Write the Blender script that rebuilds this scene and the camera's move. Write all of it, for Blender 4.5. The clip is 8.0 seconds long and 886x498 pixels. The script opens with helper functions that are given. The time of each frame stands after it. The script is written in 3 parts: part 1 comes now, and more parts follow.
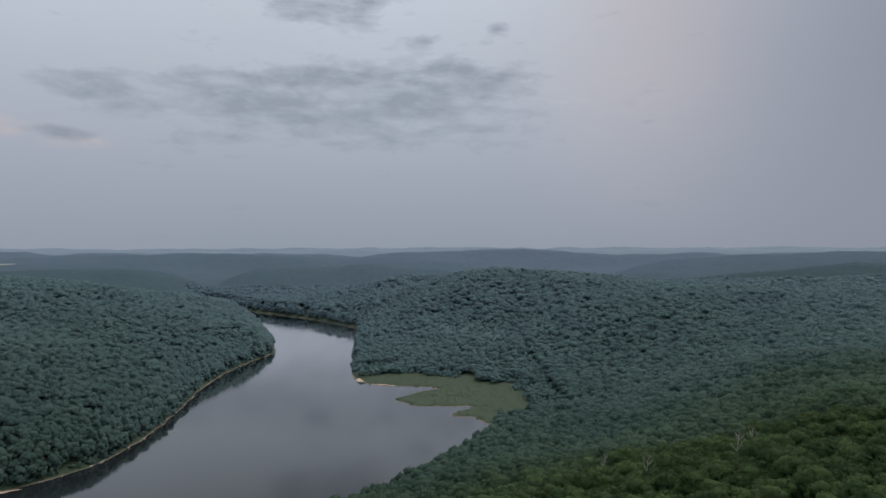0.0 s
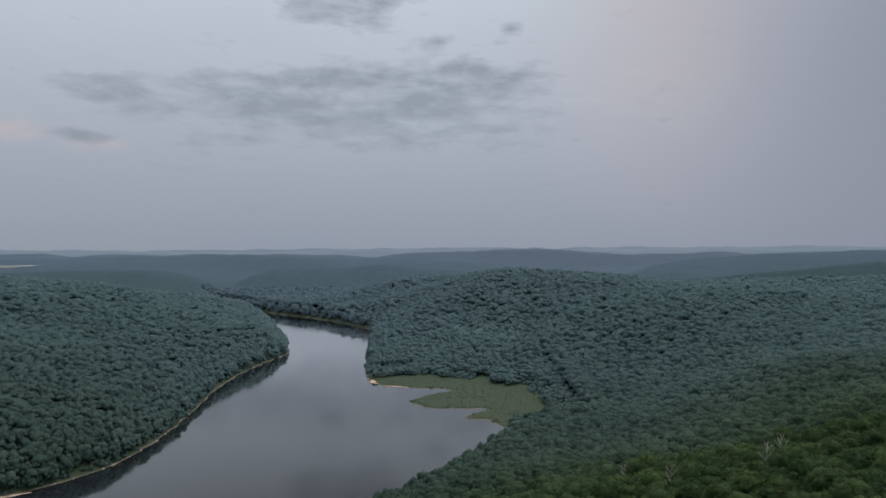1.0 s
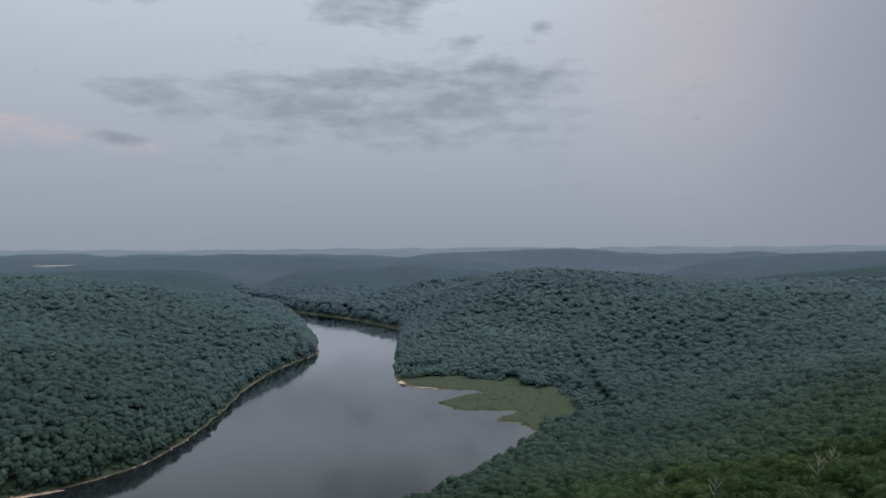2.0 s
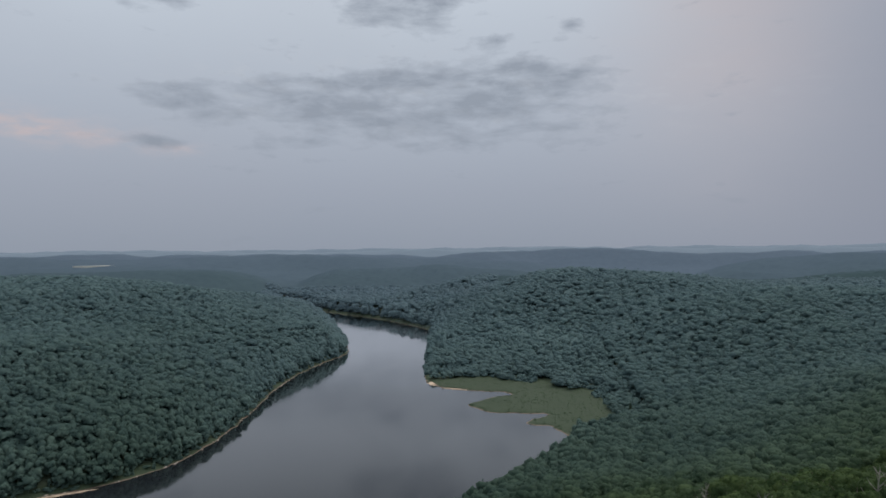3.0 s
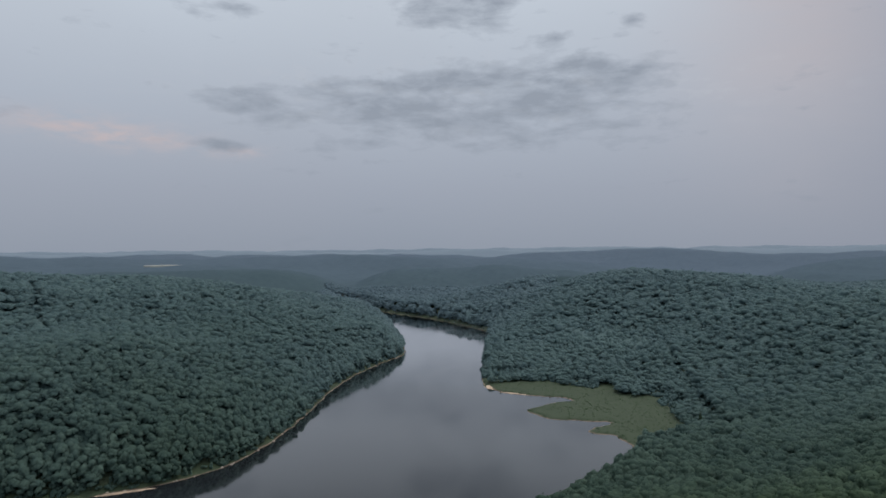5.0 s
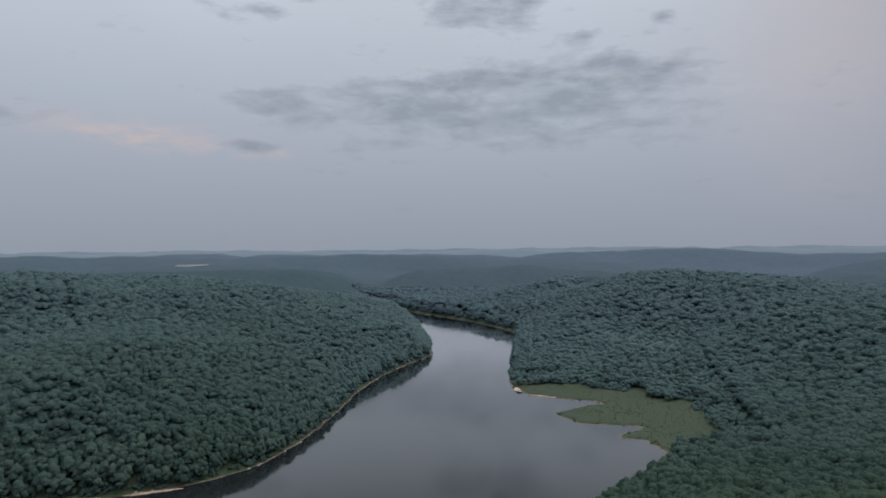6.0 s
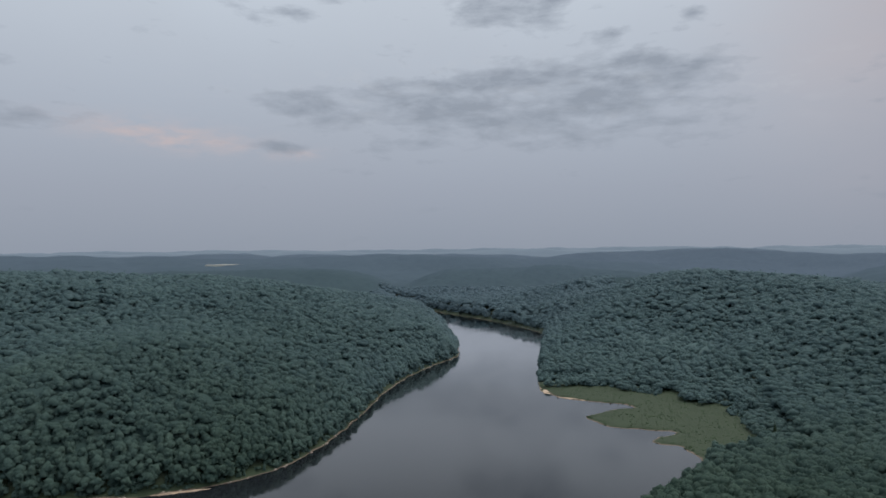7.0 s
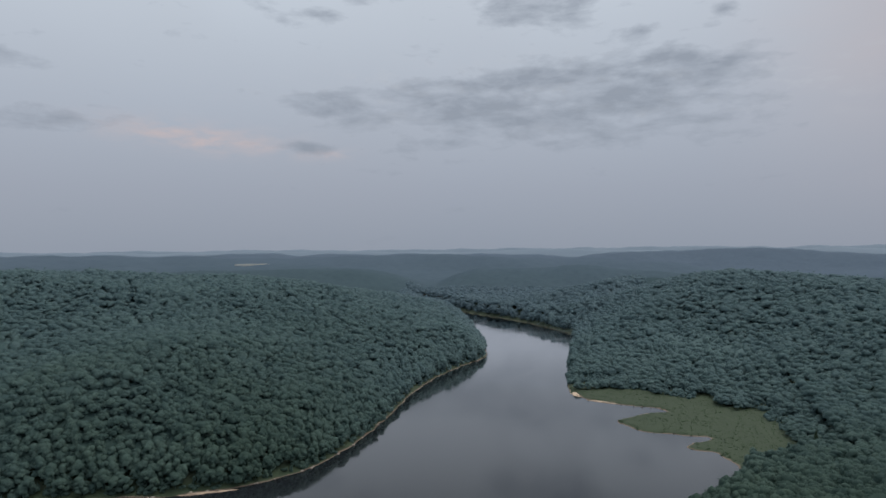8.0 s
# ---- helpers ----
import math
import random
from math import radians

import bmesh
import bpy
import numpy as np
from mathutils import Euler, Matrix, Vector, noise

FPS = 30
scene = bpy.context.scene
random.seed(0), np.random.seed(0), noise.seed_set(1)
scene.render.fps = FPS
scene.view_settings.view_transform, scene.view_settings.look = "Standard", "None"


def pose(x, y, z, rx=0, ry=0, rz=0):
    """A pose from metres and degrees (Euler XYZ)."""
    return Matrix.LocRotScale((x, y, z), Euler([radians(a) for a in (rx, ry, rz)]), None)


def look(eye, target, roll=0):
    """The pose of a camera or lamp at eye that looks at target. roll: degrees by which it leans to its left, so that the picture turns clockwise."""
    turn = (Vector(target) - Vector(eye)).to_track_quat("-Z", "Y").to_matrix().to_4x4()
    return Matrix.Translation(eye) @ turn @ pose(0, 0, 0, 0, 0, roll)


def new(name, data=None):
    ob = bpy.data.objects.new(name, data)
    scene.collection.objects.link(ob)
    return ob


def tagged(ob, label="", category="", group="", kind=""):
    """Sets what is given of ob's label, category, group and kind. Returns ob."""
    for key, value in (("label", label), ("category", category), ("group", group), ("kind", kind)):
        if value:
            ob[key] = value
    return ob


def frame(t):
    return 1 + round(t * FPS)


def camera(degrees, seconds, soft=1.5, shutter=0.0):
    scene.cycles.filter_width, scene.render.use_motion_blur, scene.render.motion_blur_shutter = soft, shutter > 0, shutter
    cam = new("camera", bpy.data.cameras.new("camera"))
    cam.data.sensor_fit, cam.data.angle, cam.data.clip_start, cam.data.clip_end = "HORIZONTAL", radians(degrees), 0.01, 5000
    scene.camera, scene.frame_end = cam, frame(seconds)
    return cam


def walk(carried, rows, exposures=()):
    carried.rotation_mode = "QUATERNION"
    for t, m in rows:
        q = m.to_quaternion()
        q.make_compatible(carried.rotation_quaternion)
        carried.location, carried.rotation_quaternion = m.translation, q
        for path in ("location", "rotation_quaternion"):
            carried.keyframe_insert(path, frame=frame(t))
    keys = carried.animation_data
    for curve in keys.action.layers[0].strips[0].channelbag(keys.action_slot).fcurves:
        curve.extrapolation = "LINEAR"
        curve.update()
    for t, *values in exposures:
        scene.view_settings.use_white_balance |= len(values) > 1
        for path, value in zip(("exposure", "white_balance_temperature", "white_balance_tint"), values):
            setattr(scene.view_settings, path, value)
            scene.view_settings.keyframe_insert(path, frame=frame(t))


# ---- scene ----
cam = camera(69.3, 8.0, soft=1.6)
PATH = [
    (0, (0.883, -11.922, 158.044), (0.98, -9.925, 158.036), -0.1),
    (0.5, (1.464, -7.69, 157.976), (1.545, -5.691, 157.969), -0.2),
    (1, (1.949, -3.606, 157.905), (2.001, -1.607, 157.898), -0.3),
    (1.5, (2.147, 0.387, 157.878), (2.155, 2.387, 157.871), -0.3),
    (3, (2.186, 12.724, 157.848), (2.053, 14.72, 157.841), -0.5),
    (3.5, (2.013, 16.887, 157.875), (1.835, 18.879, 157.868), -0.5),
    (4, (1.861, 20.934, 157.931), (1.64, 22.922, 157.924), -0.5),
    (4.5, (1.544, 24.734, 158.008), (1.277, 26.716, 158.002), -0.5),
    (6, (-0.395, 36.048, 158.492), (-0.79, 38.009, 158.487), -0.5),
    (6.5, (-1.432, 39.789, 158.532), (-1.868, 41.741, 158.527), -0.5),
    (7, (-2.674, 43.581, 158.582), (-3.15, 45.524, 158.577), -0.5),
    (7.5, (-3.971, 47.314, 158.621), (-4.488, 49.246, 158.616), -0.5),
    (8, (-5.315, 50.918, 158.638), (-5.872, 52.839, 158.633), -0.5),
]
walk(cam, [(t, look(eye, target, roll)) for t, eye, target, roll in PATH])

# ---- world, sun, exposure ----
SUN_AZ, SUN_EL = 38.0, 64.0          # degrees right of +y, and above the horizon


class Nodes:
    """Short hand for building node trees."""

    def __init__(self, tree):
        self.tree = tree
        tree.nodes.clear()

    def add(self, kind, **settings):
        n = self.tree.nodes.new(kind)
        for k, v in settings.items():
            setattr(n, k, v)
        return n

    def set(self, socket, value):
        if isinstance(value, bpy.types.NodeSocket):
            self.tree.links.new(value, socket)
        else:
            socket.default_value = value

    def math(self, op, a, b=0.0, c=None, clamp=False):
        n = self.add("ShaderNodeMath", operation=op, use_clamp=clamp)
        self.set(n.inputs[0], a)
        self.set(n.inputs[1], b)
        if c is not None:
            self.set(n.inputs[2], c)
        return n.outputs[0]

    def mix(self, fac, a, b, blend="MIX"):
        n = self.add("ShaderNodeMix", data_type="RGBA", blend_type=blend)
        self.set(n.inputs[0], fac)
        self.set(n.inputs[6], a if isinstance(a, bpy.types.NodeSocket) else (*a, 1))
        self.set(n.inputs[7], b if isinstance(b, bpy.types.NodeSocket) else (*b, 1))
        return n.outputs[2]

    def ramp(self, fac, stops, smooth=False):
        n = self.add("ShaderNodeValToRGB")
        n.color_ramp.interpolation = "EASE" if smooth else "LINEAR"
        e = n.color_ramp.elements
        while len(e) < len(stops):
            e.new(0.5)
        for i, (p, c) in enumerate(stops):
            e[i].position, e[i].color = p, (*c, 1) if isinstance(c, tuple) else (c, c, c, 1)
        self.set(n.inputs[0], fac)
        return n.outputs[0]

    def noise(self, vec, scale, detail=4.0, rough=0.55, distort=0.0):
        n = self.add("ShaderNodeTexNoise")
        self.set(n.inputs["Vector"], vec)
        n.inputs["Scale"].default_value, n.inputs["Detail"].default_value = scale, detail
        n.inputs["Roughness"].default_value, n.inputs["Distortion"].default_value = rough, distort
        return n.outputs["Fac"]

    def vec(self, x, y, z=0.0):
        n = self.add("ShaderNodeCombineXYZ")
        for s, v in zip(n.inputs, (x, y, z)):
            self.set(s, v)
        return n.outputs[0]


def build_world():
    world = bpy.data.worlds.new("evening_sky")
    scene.world = world
    world.use_nodes = True
    k = Nodes(world.node_tree)
    co = k.add("ShaderNodeTexCoord").outputs["Generated"]
    xyz = k.add("ShaderNodeSeparateXYZ")
    k.set(xyz.inputs[0], co)
    x, y, z = xyz.outputs
    az = k.math("MULTIPLY", k.math("ARCTAN2", x, y), 57.2958)
    el = k.math("MULTIPLY", k.math("ARCSINE", z), 57.2958)
    sky = k.add("ShaderNodeTexSky", sky_type="NISHITA", sun_disc=False)
    sky.sun_elevation, sky.sun_rotation = radians(SUN_EL), radians(SUN_AZ)
    sky.air_density, sky.dust_density = 1.5, 3.0
    clear = k.mix(1.0, sky.outputs[0], (0.06, 0.06, 0.06), "MULTIPLY")
    # the grey evening overcast, paler overhead
    deck = k.ramp(k.math("DIVIDE", k.math("ADD", el, 10.0), 100.0),
                  [(0.0, (0.265, 0.308, 0.378)), (0.10, (0.285, 0.325, 0.395)), (0.15, (0.340, 0.378, 0.455)),
                   (0.22, (0.425, 0.474, 0.555)), (0.31, (0.55, 0.610, 0.690)), (0.55, (0.70, 0.76, 0.82)), (1.0, (0.95, 1.0, 1.05))])
    wide = k.noise(co, 2.2, 5.0, 0.5)
    deck = k.mix(k.math("MULTIPLY", k.math("SUBTRACT", wide, 0.35, clamp=True), 0.5), deck, (0.37, 0.38, 0.43))

    def patch(a, e, wa, we, tilt=0.0):
        """A soft oval region of the sky round azimuth a and elevation e, degrees."""
        da = k.math("SUBTRACT", az, a)
        de = k.math("SUBTRACT", k.math("SUBTRACT", el, e), k.math("MULTIPLY", da, tilt))
        r = k.math("ADD", k.math("POWER", k.math("ABSOLUTE", k.math("DIVIDE", da, wa)), 2.0),
                   k.math("POWER", k.math("ABSOLUTE", k.math("DIVIDE", de, we)), 2.0))
        return k.math("EXPONENT", k.math("MULTIPLY", r, -1.0))

    # the sun's glow behind the veil, and the duller air beside it
    warp = k.noise(k.vec(k.math("MULTIPLY", az, 0.06), k.math("MULTIPLY", el, 0.16)), 1.0, 5.0, 0.6, 0.6)
    glow = k.math("MULTIPLY", patch(21, 17, 9, 10), k.math("ADD", warp, 0.25))
    deck = k.mix(k.math("MULTIPLY", glow, 0.88), deck, (0.575, 0.528, 0.55))
    dull = k.math("MULTIPLY", patch(45, 14, 22, 26), 0.97)
    deck = k.mix(dull, deck, (0.25, 0.268, 0.336))
    # cloud streaks
    cx, cy = k.math("MULTIPLY", az, 0.17), k.math("MULTIPLY", el, 0.50)
    body = k.noise(k.vec(cx, cy, 3.1), 1.0, 7.0, 0.58, 0.25)
    fine = k.noise(k.vec(k.math("MULTIPLY", az, 0.45), k.math("MULTIPLY", el, 1.25), 7.7), 1.0, 7.0, 0.54, 0.2)
    texture = k.math("ADD", k.math("MULTIPLY", body, 0.95), k.math("SUBTRACT", k.math("MULTIPLY", fine, 0.48), 0.215))
    masks = [(patch(-16, 12.4, 8, 2.4, 0.03), 1.05), (patch(-3, 13.2, 10, 2.8, 0.05), 1.2), (patch(4, 14.2, 5, 1.6, 0.03), 0.9), (patch(-26.5, 12.6, 3.6, 1.4), 1.0),
             (patch(-7, 21.0, 6, 2.2, 0.10), 1.2), (patch(7.3, 18.4, 1.4, 0.7, 0.5), 0.85), (patch(-14, 8.9, 11, 0.9), 0.72), (patch(-47, 9.7, 4.2, 0.9), 1.3),
             (patch(-27, 19.6, 3.2, 0.9, 0.3), 0.7), (patch(-27.6, 8.7, 2.6, 0.6), 0.95), (patch(-52, 14.2, 4, 0.6), 0.8), (patch(1.0, 17.6, 2.0, 0.9, 0.3), 0.8),
             (patch(6, 10.5, 10, 2.0), 0.45)]
    total = 0.0
    for m, w in masks:
        total = k.math("ADD", k.math("MULTIPLY", m, w), total)
    total = k.math("ADD", k.math("MINIMUM", total, 1.0), k.math("MULTIPLY", patch(-60, 35, 400, 14), 0.25))
    cover = k.math("MULTIPLY", k.math("SUBTRACT", k.math("ADD", k.math("MULTIPLY", total, 0.36), texture), 0.64), 3.0, clamp=True)
    # pale lit rims and pink streaks low in the sky
    rim = k.math("MULTIPLY", k.math("MULTIPLY", k.math("ADD", patch(-37, 9.3, 6.5, 1.0, -0.08), patch(-26.6, 8.2, 1.8, 0.4)), k.math("SUBTRACT", fine, 0.33, clamp=True)), 3.0, clamp=True)
    deck = k.mix(rim, deck, (0.54, 0.47, 0.485))
    rim2 = k.math("MULTIPLY", k.math("MULTIPLY", patch(-6, 13.0, 20, 2.6), k.math("SUBTRACT", fine, 0.52, clamp=True)), 4.0, clamp=True)
    deck = k.mix(rim2, deck, (0.52, 0.55, 0.60))
    deck = k.mix(k.math("MULTIPLY", cover, 0.85), deck, (0.27, 0.308, 0.372))
    # everything through a thin share of clear sky
    out = k.mix(0.975, clear, deck)
    bg = k.add("ShaderNodeBackground")
    k.set(bg.inputs[0], out)
    bg.inputs[1].default_value = 1.0
    k.set(k.add("ShaderNodeOutputWorld").inputs[0], bg.outputs[0])


build_world()
sun = new("sun", bpy.data.lights.new("sun", "SUN"))
sun.data.energy, sun.data.angle, sun.data.color = 2.2, radians(60), (1.0, 0.93, 0.86)
sun.matrix_world = look((math.sin(radians(SUN_AZ)) * 900, math.cos(radians(SUN_AZ)) * 900, 900 * math.tan(radians(SUN_EL))), (0, 0, 0))
scene.view_settings.exposure = 0.0

# ---- lie of the land ----
# the lake's edge, walked round clockwise from the south-west
WEST_SHORE = [(-900, 230), (-560, 305), (-400, 352), (-324, 385), (-280, 401), (-246, 432), (-228, 461), (-221, 501), (-220, 555), (-224, 620),
              (-232, 688), (-234, 776), (-224, 870), (-203, 941), (-213, 1005), (-253, 1132), (-325, 1356), (-430, 1520), (-520, 1650)]
EAST_SHORE = [(-545, 1730), (-500, 1715), (-398, 1578), (-333, 1510), (-260, 1441), (-200, 1369), (-145, 1288), (-102, 1216), (-96, 1120), (-86, 946),
              (-74, 800), (-69, 760), (-58, 738), (-39, 721), (-8, 713), (18, 709), (30, 695), (10, 687), (-6, 665), (-19, 652), (-4, 632), (8, 619),
              (37, 620), (60, 620), (53, 606), (42, 600), (34, 585), (45, 579), (58, 580), (60, 569), (70, 551), (63, 518), (46, 478), (16, 430), (-33, 372), (-110, 310), (-260, 200), (-900, 0)]


def rounded(loop):
    """One pass of corner cutting round a closed loop."""
    p = np.array(loop, float)
    q = np.roll(p, -1, 0)
    out = np.empty((len(p) * 2, 2))
    out[0::2], out[1::2] = p * 0.8 + q * 0.2, p * 0.2 + q * 0.8
    return out


LAKE = rounded(WEST_SHORE + EAST_SHORE)


def value_noise(x, y, cell, seed):
    """Smooth noise in -1..1 on a square lattice, for arrays."""
    x, y = np.asarray(x) / cell, np.asarray(y) / cell
    xi, yi = np.floor(x).astype(np.int64), np.floor(y).astype(np.int64)
    fx, fy = x - xi, y - yi
    fx, fy = fx * fx * (3 - 2 * fx), fy * fy * (3 - 2 * fy)

    def rnd(a, b):
        n = (a * 374761393 + b * 668265263 + seed * 1442695041) & 0xFFFFFFFF
        n = ((n ^ (n >> 13)) * 1274126177) & 0xFFFFFFFF
        return ((n ^ (n >> 16)) & 0xFFFF) / 32767.5 - 1
    a = rnd(xi, yi) * (1 - fx) + rnd(xi + 1, yi) * fx
    b = rnd(xi, yi + 1) * (1 - fx) + rnd(xi + 1, yi + 1) * fx
    return a * (1 - fy) + b * fy


def shore_distance(x, y):
    """Metres from the lake's edge: positive on land, negative in the water."""
    x, y = np.asarray(x, float).ravel(), np.asarray(y, float).ravel()
    x = x + value_noise(x, y, 14, 5) * 1.6 + value_noise(x, y, 5, 8) * 0.7
    y = y + value_noise(x, y, 14, 6) * 1.6 + value_noise(x, y, 5, 9) * 0.7
    best, inside = np.full(x.shape, 1e12), np.zeros(x.shape, bool)
    for (ax, ay), (bx, by) in zip(LAKE, np.roll(LAKE, -1, 0)):
        ux, uy = bx - ax, by - ay
        s = np.clip(((x - ax) * ux + (y - ay) * uy) / (ux * ux + uy * uy), 0, 1)
        best = np.minimum(best, (x - ax - s * ux) ** 2 + (y - ay - s * uy) ** 2)
        if ay != by:
            cross = ((ay > y) != (by > y)) & (x < ux * (y - ay) / (by - ay) + ax)
            inside ^= cross
    d = np.sqrt(best)
    return np.where(inside, -d, d)


# heights of the land at its shoulders, hollows and tops: x, y, z
WEST_HILL = [(-606, 747, 101), (-562, 843, 98), (-460, 847, 88), (-422, 977, 70), (-394, 1097, 56), (-355, 1236, 34), (-382, 541, 64), (-339, 651, 50),
             (-240, 597, 19), (-288, 848, 42), (-351, 439, 42), (-306, 436, 19), (-742, 651, 103), (-472, 436, 38), (-540, 530, 44), (-562, 640, 62), (-383, 375, 36), (-900, 420, 104), (-1200, 900, 100), (-800, 1150, 76)]
EAST_HILL = [(72, 1265, 82), (307, 1229, 88), (439, 1026, 74), (495, 887, 76), (90, 913, 32), (100, 1012, 52), (110, 1112, 73), (351, 825, 66), (639, 822, 78), (527, 1011, 76),
             (285, 678, 31), (-60, 1000, 14), (-70, 1150, 20), (-373, 1726, 14), (-260, 1798, 22), (-126, 1712, 40), (-34, 1616, 60), (-150, 1420, 15), (900, 1300, 92), (1100, 700, 100), (480, 1490, 62), (660, 1420, 68), (320, 1560, 58)]
NEAR_HILL = [(177, 520, 20), (354, 569, 44), (457, 584, 60), (45, 406, 14), (100, 401, 22), (176, 403, 46), (235, 373, 70), (274, 345, 84), (-27, 337, 7), (59, 282, 36),
             (77, 205, 62), (100, 192, 78), (131, 178, 82), (110, 131, 84), (183, 226, 86), (0, 0, 72), (300, 0, 95), (-150, -100, 40), (500, 300, 96)]
MARSH = [(60, 680, 1.3), (110, 620, 1.3), (100, 720, 1.8), (40, 765, 1.8), (-20, 765, 1.3), (110, 565, 2.4), (-45, 790, 2.0), (20, 740, 1.2), (140, 660, 3.5), (20, 655, 1.0), (70, 595, 1.0)]
KNOTS = np.array(WEST_HILL + EAST_HILL + NEAR_HILL + MARSH, float)


def kernel(r2):
    return np.sqrt(r2 + 70.0 ** 2)


_K = kernel(((KNOTS[:, None, :2] - KNOTS[None, :, :2]) ** 2).sum(2))
WEIGHTS = np.linalg.solve(_K - np.eye(len(KNOTS)) * 6.0, KNOTS[:, 2] - 60)

# the dissected plateau beyond: bearing in degrees and crest height along each ridge, its distance, and its reach to the front and to the back
# crests set to match the camera's skyline, the farthest pulled inside its clip range
RIDGES = [
    (2000, 260, 700, [(-70, 70), (-50, 66), (-42, 72), (-36, 83), (-24, 84), (-22.4, 73), (-19.9, 52), (-18.2, 28), (-16.6, 6), (60, 0)]),
    (2600, 280, 500, [(-60, 84), (-34, 86), (-27, 84), (-22, 60), (-18, 20), (60, 0)]),
    (2320, 190, 300, [(-60, 0), (-16.8, 8), (-15, 40), (-13, 70), (-8, 74), (-4, 70), (0, 60), (4, 44), (8, 10), (60, 0)]),
    (2950, 340, 500, [(-70, 118), (-50, 120), (-40, 116), (-32, 106), (-26.6, 105), (-24.4, 110), (-20, 116), (-16, 118), (-11, 109), (-8, 101), (-4.4, 88), (2.8, 71), (5.1, 55), (8, 18), (60, 0)]),
    (2700, 330, 600, [(-60, 0), (17, 10), (19.5, 60), (22.2, 84), (27.9, 112), (32.7, 122), (70, 122)]),
    (1950, 240, 320, [(-60, 0), (26.5, 20), (28.9, 68), (30.2, 86), (33, 92), (37.4, 96), (70, 98)]),
    (3650, 300, 260, [(-70, 118), (-20, 112), (-9, 98), (-4.4, 85), (-1.4, 111), (2.8, 114), (7.6, 125), (13.6, 114), (19.5, 95), (26, 101), (34, 116), (70, 116)]),
    (4180, 240, 200, [(-70, 128), (-30, 126), (-18, 120), (-4, 125), (3, 116), (10, 124), (22, 127), (70, 128)]),
    (4700, 230, 400, [(-70, 134), (-25, 131), (0, 135), (12, 131), (30, 134), (70, 134)]),
]


def land(x, y):
    """Height of the ground for arrays of x and y."""
    x, y = np.asarray(x, float).ravel(), np.asarray(y, float).ravel()
    d = shore_distance(x, y)
    near = np.full(x.shape, 60.0)
    for (kx, ky, _), w in zip(KNOTS, WEIGHTS):
        near += w * kernel((x - kx) ** 2 + (y - ky) ** 2)
    near = np.clip(near, 0.5, 125)
    far = 14 + value_noise(x, y, 420, 3) * 6
    r, a = np.hypot(x, y), np.degrees(np.arctan2(x, y))
    for i, (rc, front, back, line) in enumerate(RIDGES):
        bearing, height = np.array(line, float).T
        crest = np.interp(a, bearing, height) + value_noise(a, a * 0, 3.1, 130 + i) * (4 if rc < 4000 else 1.2) + value_noise(x, y, 240, 4) * (3 if rc < 4000 else 1)
        off = r - rc - value_noise(a, a * 0, 5.0, 140 + i) * front * 0.28
        far = np.maximum(far, 16 + (crest - 16) * np.exp(-(off / np.where(off < 0, front, back)) ** 2))
    t = np.clip((r - 1650) / 450, 0, 1)
    t = t * t * (3 - 2 * t)
    h = near * (1 - t) + far * t
    relief = np.clip((h - 6) / 25, 0, 1)
    h += relief * (value_noise(x, y, 160, 1) * 8 + value_noise(x, y, 70, 2) * 3)
    bank = 0.2 + np.clip(d, 0, 5) * 0.24 + np.clip(d - 5, 0, None) * np.where(x < -150, 0.62, 0.48)
    h = -np.log(np.exp(-h / 4) + np.exp(-bank / 4)) * 4 + 2.2 * np.exp(-np.abs(h - bank) / 5)
    h = np.maximum(h, 0.2 + np.clip(d, 0, 4) * 0.16)
    h = np.where(d < 5, np.minimum(h, bank + 0.3), h)
    return np.where(d > 0, h, np.maximum(d * 0.35, -6)), d


def mesh_from(name, verts, faces, smooth=False):
    """A mesh from arrays of corners and of triangles or quads."""
    me = bpy.data.meshes.new(name)
    verts, faces = np.asarray(verts, np.float32), np.asarray(faces, np.int32)
    n, c = faces.shape
    me.vertices.add(len(verts))
    me.vertices.foreach_set("co", verts.ravel())
    me.loops.add(n * c)
    me.loops.foreach_set("vertex_index", faces.ravel())
    me.polygons.add(n)
    me.polygons.foreach_set("loop_start", np.arange(0, n * c, c, dtype=np.int32))
    if smooth:
        me.polygons.foreach_set("use_smooth", np.ones(n, bool))
    me.update(calc_edges=True)
    me.validate()
    return me


# ---- materials ----
def material(name):
    m = bpy.data.materials.new(name)
    m.use_nodes = True
    k = Nodes(m.node_tree)
    p = k.add("ShaderNodeBsdfPrincipled")
    k.set(k.add("ShaderNodeOutputMaterial").inputs[0], p.outputs[0])
    return m, k, p


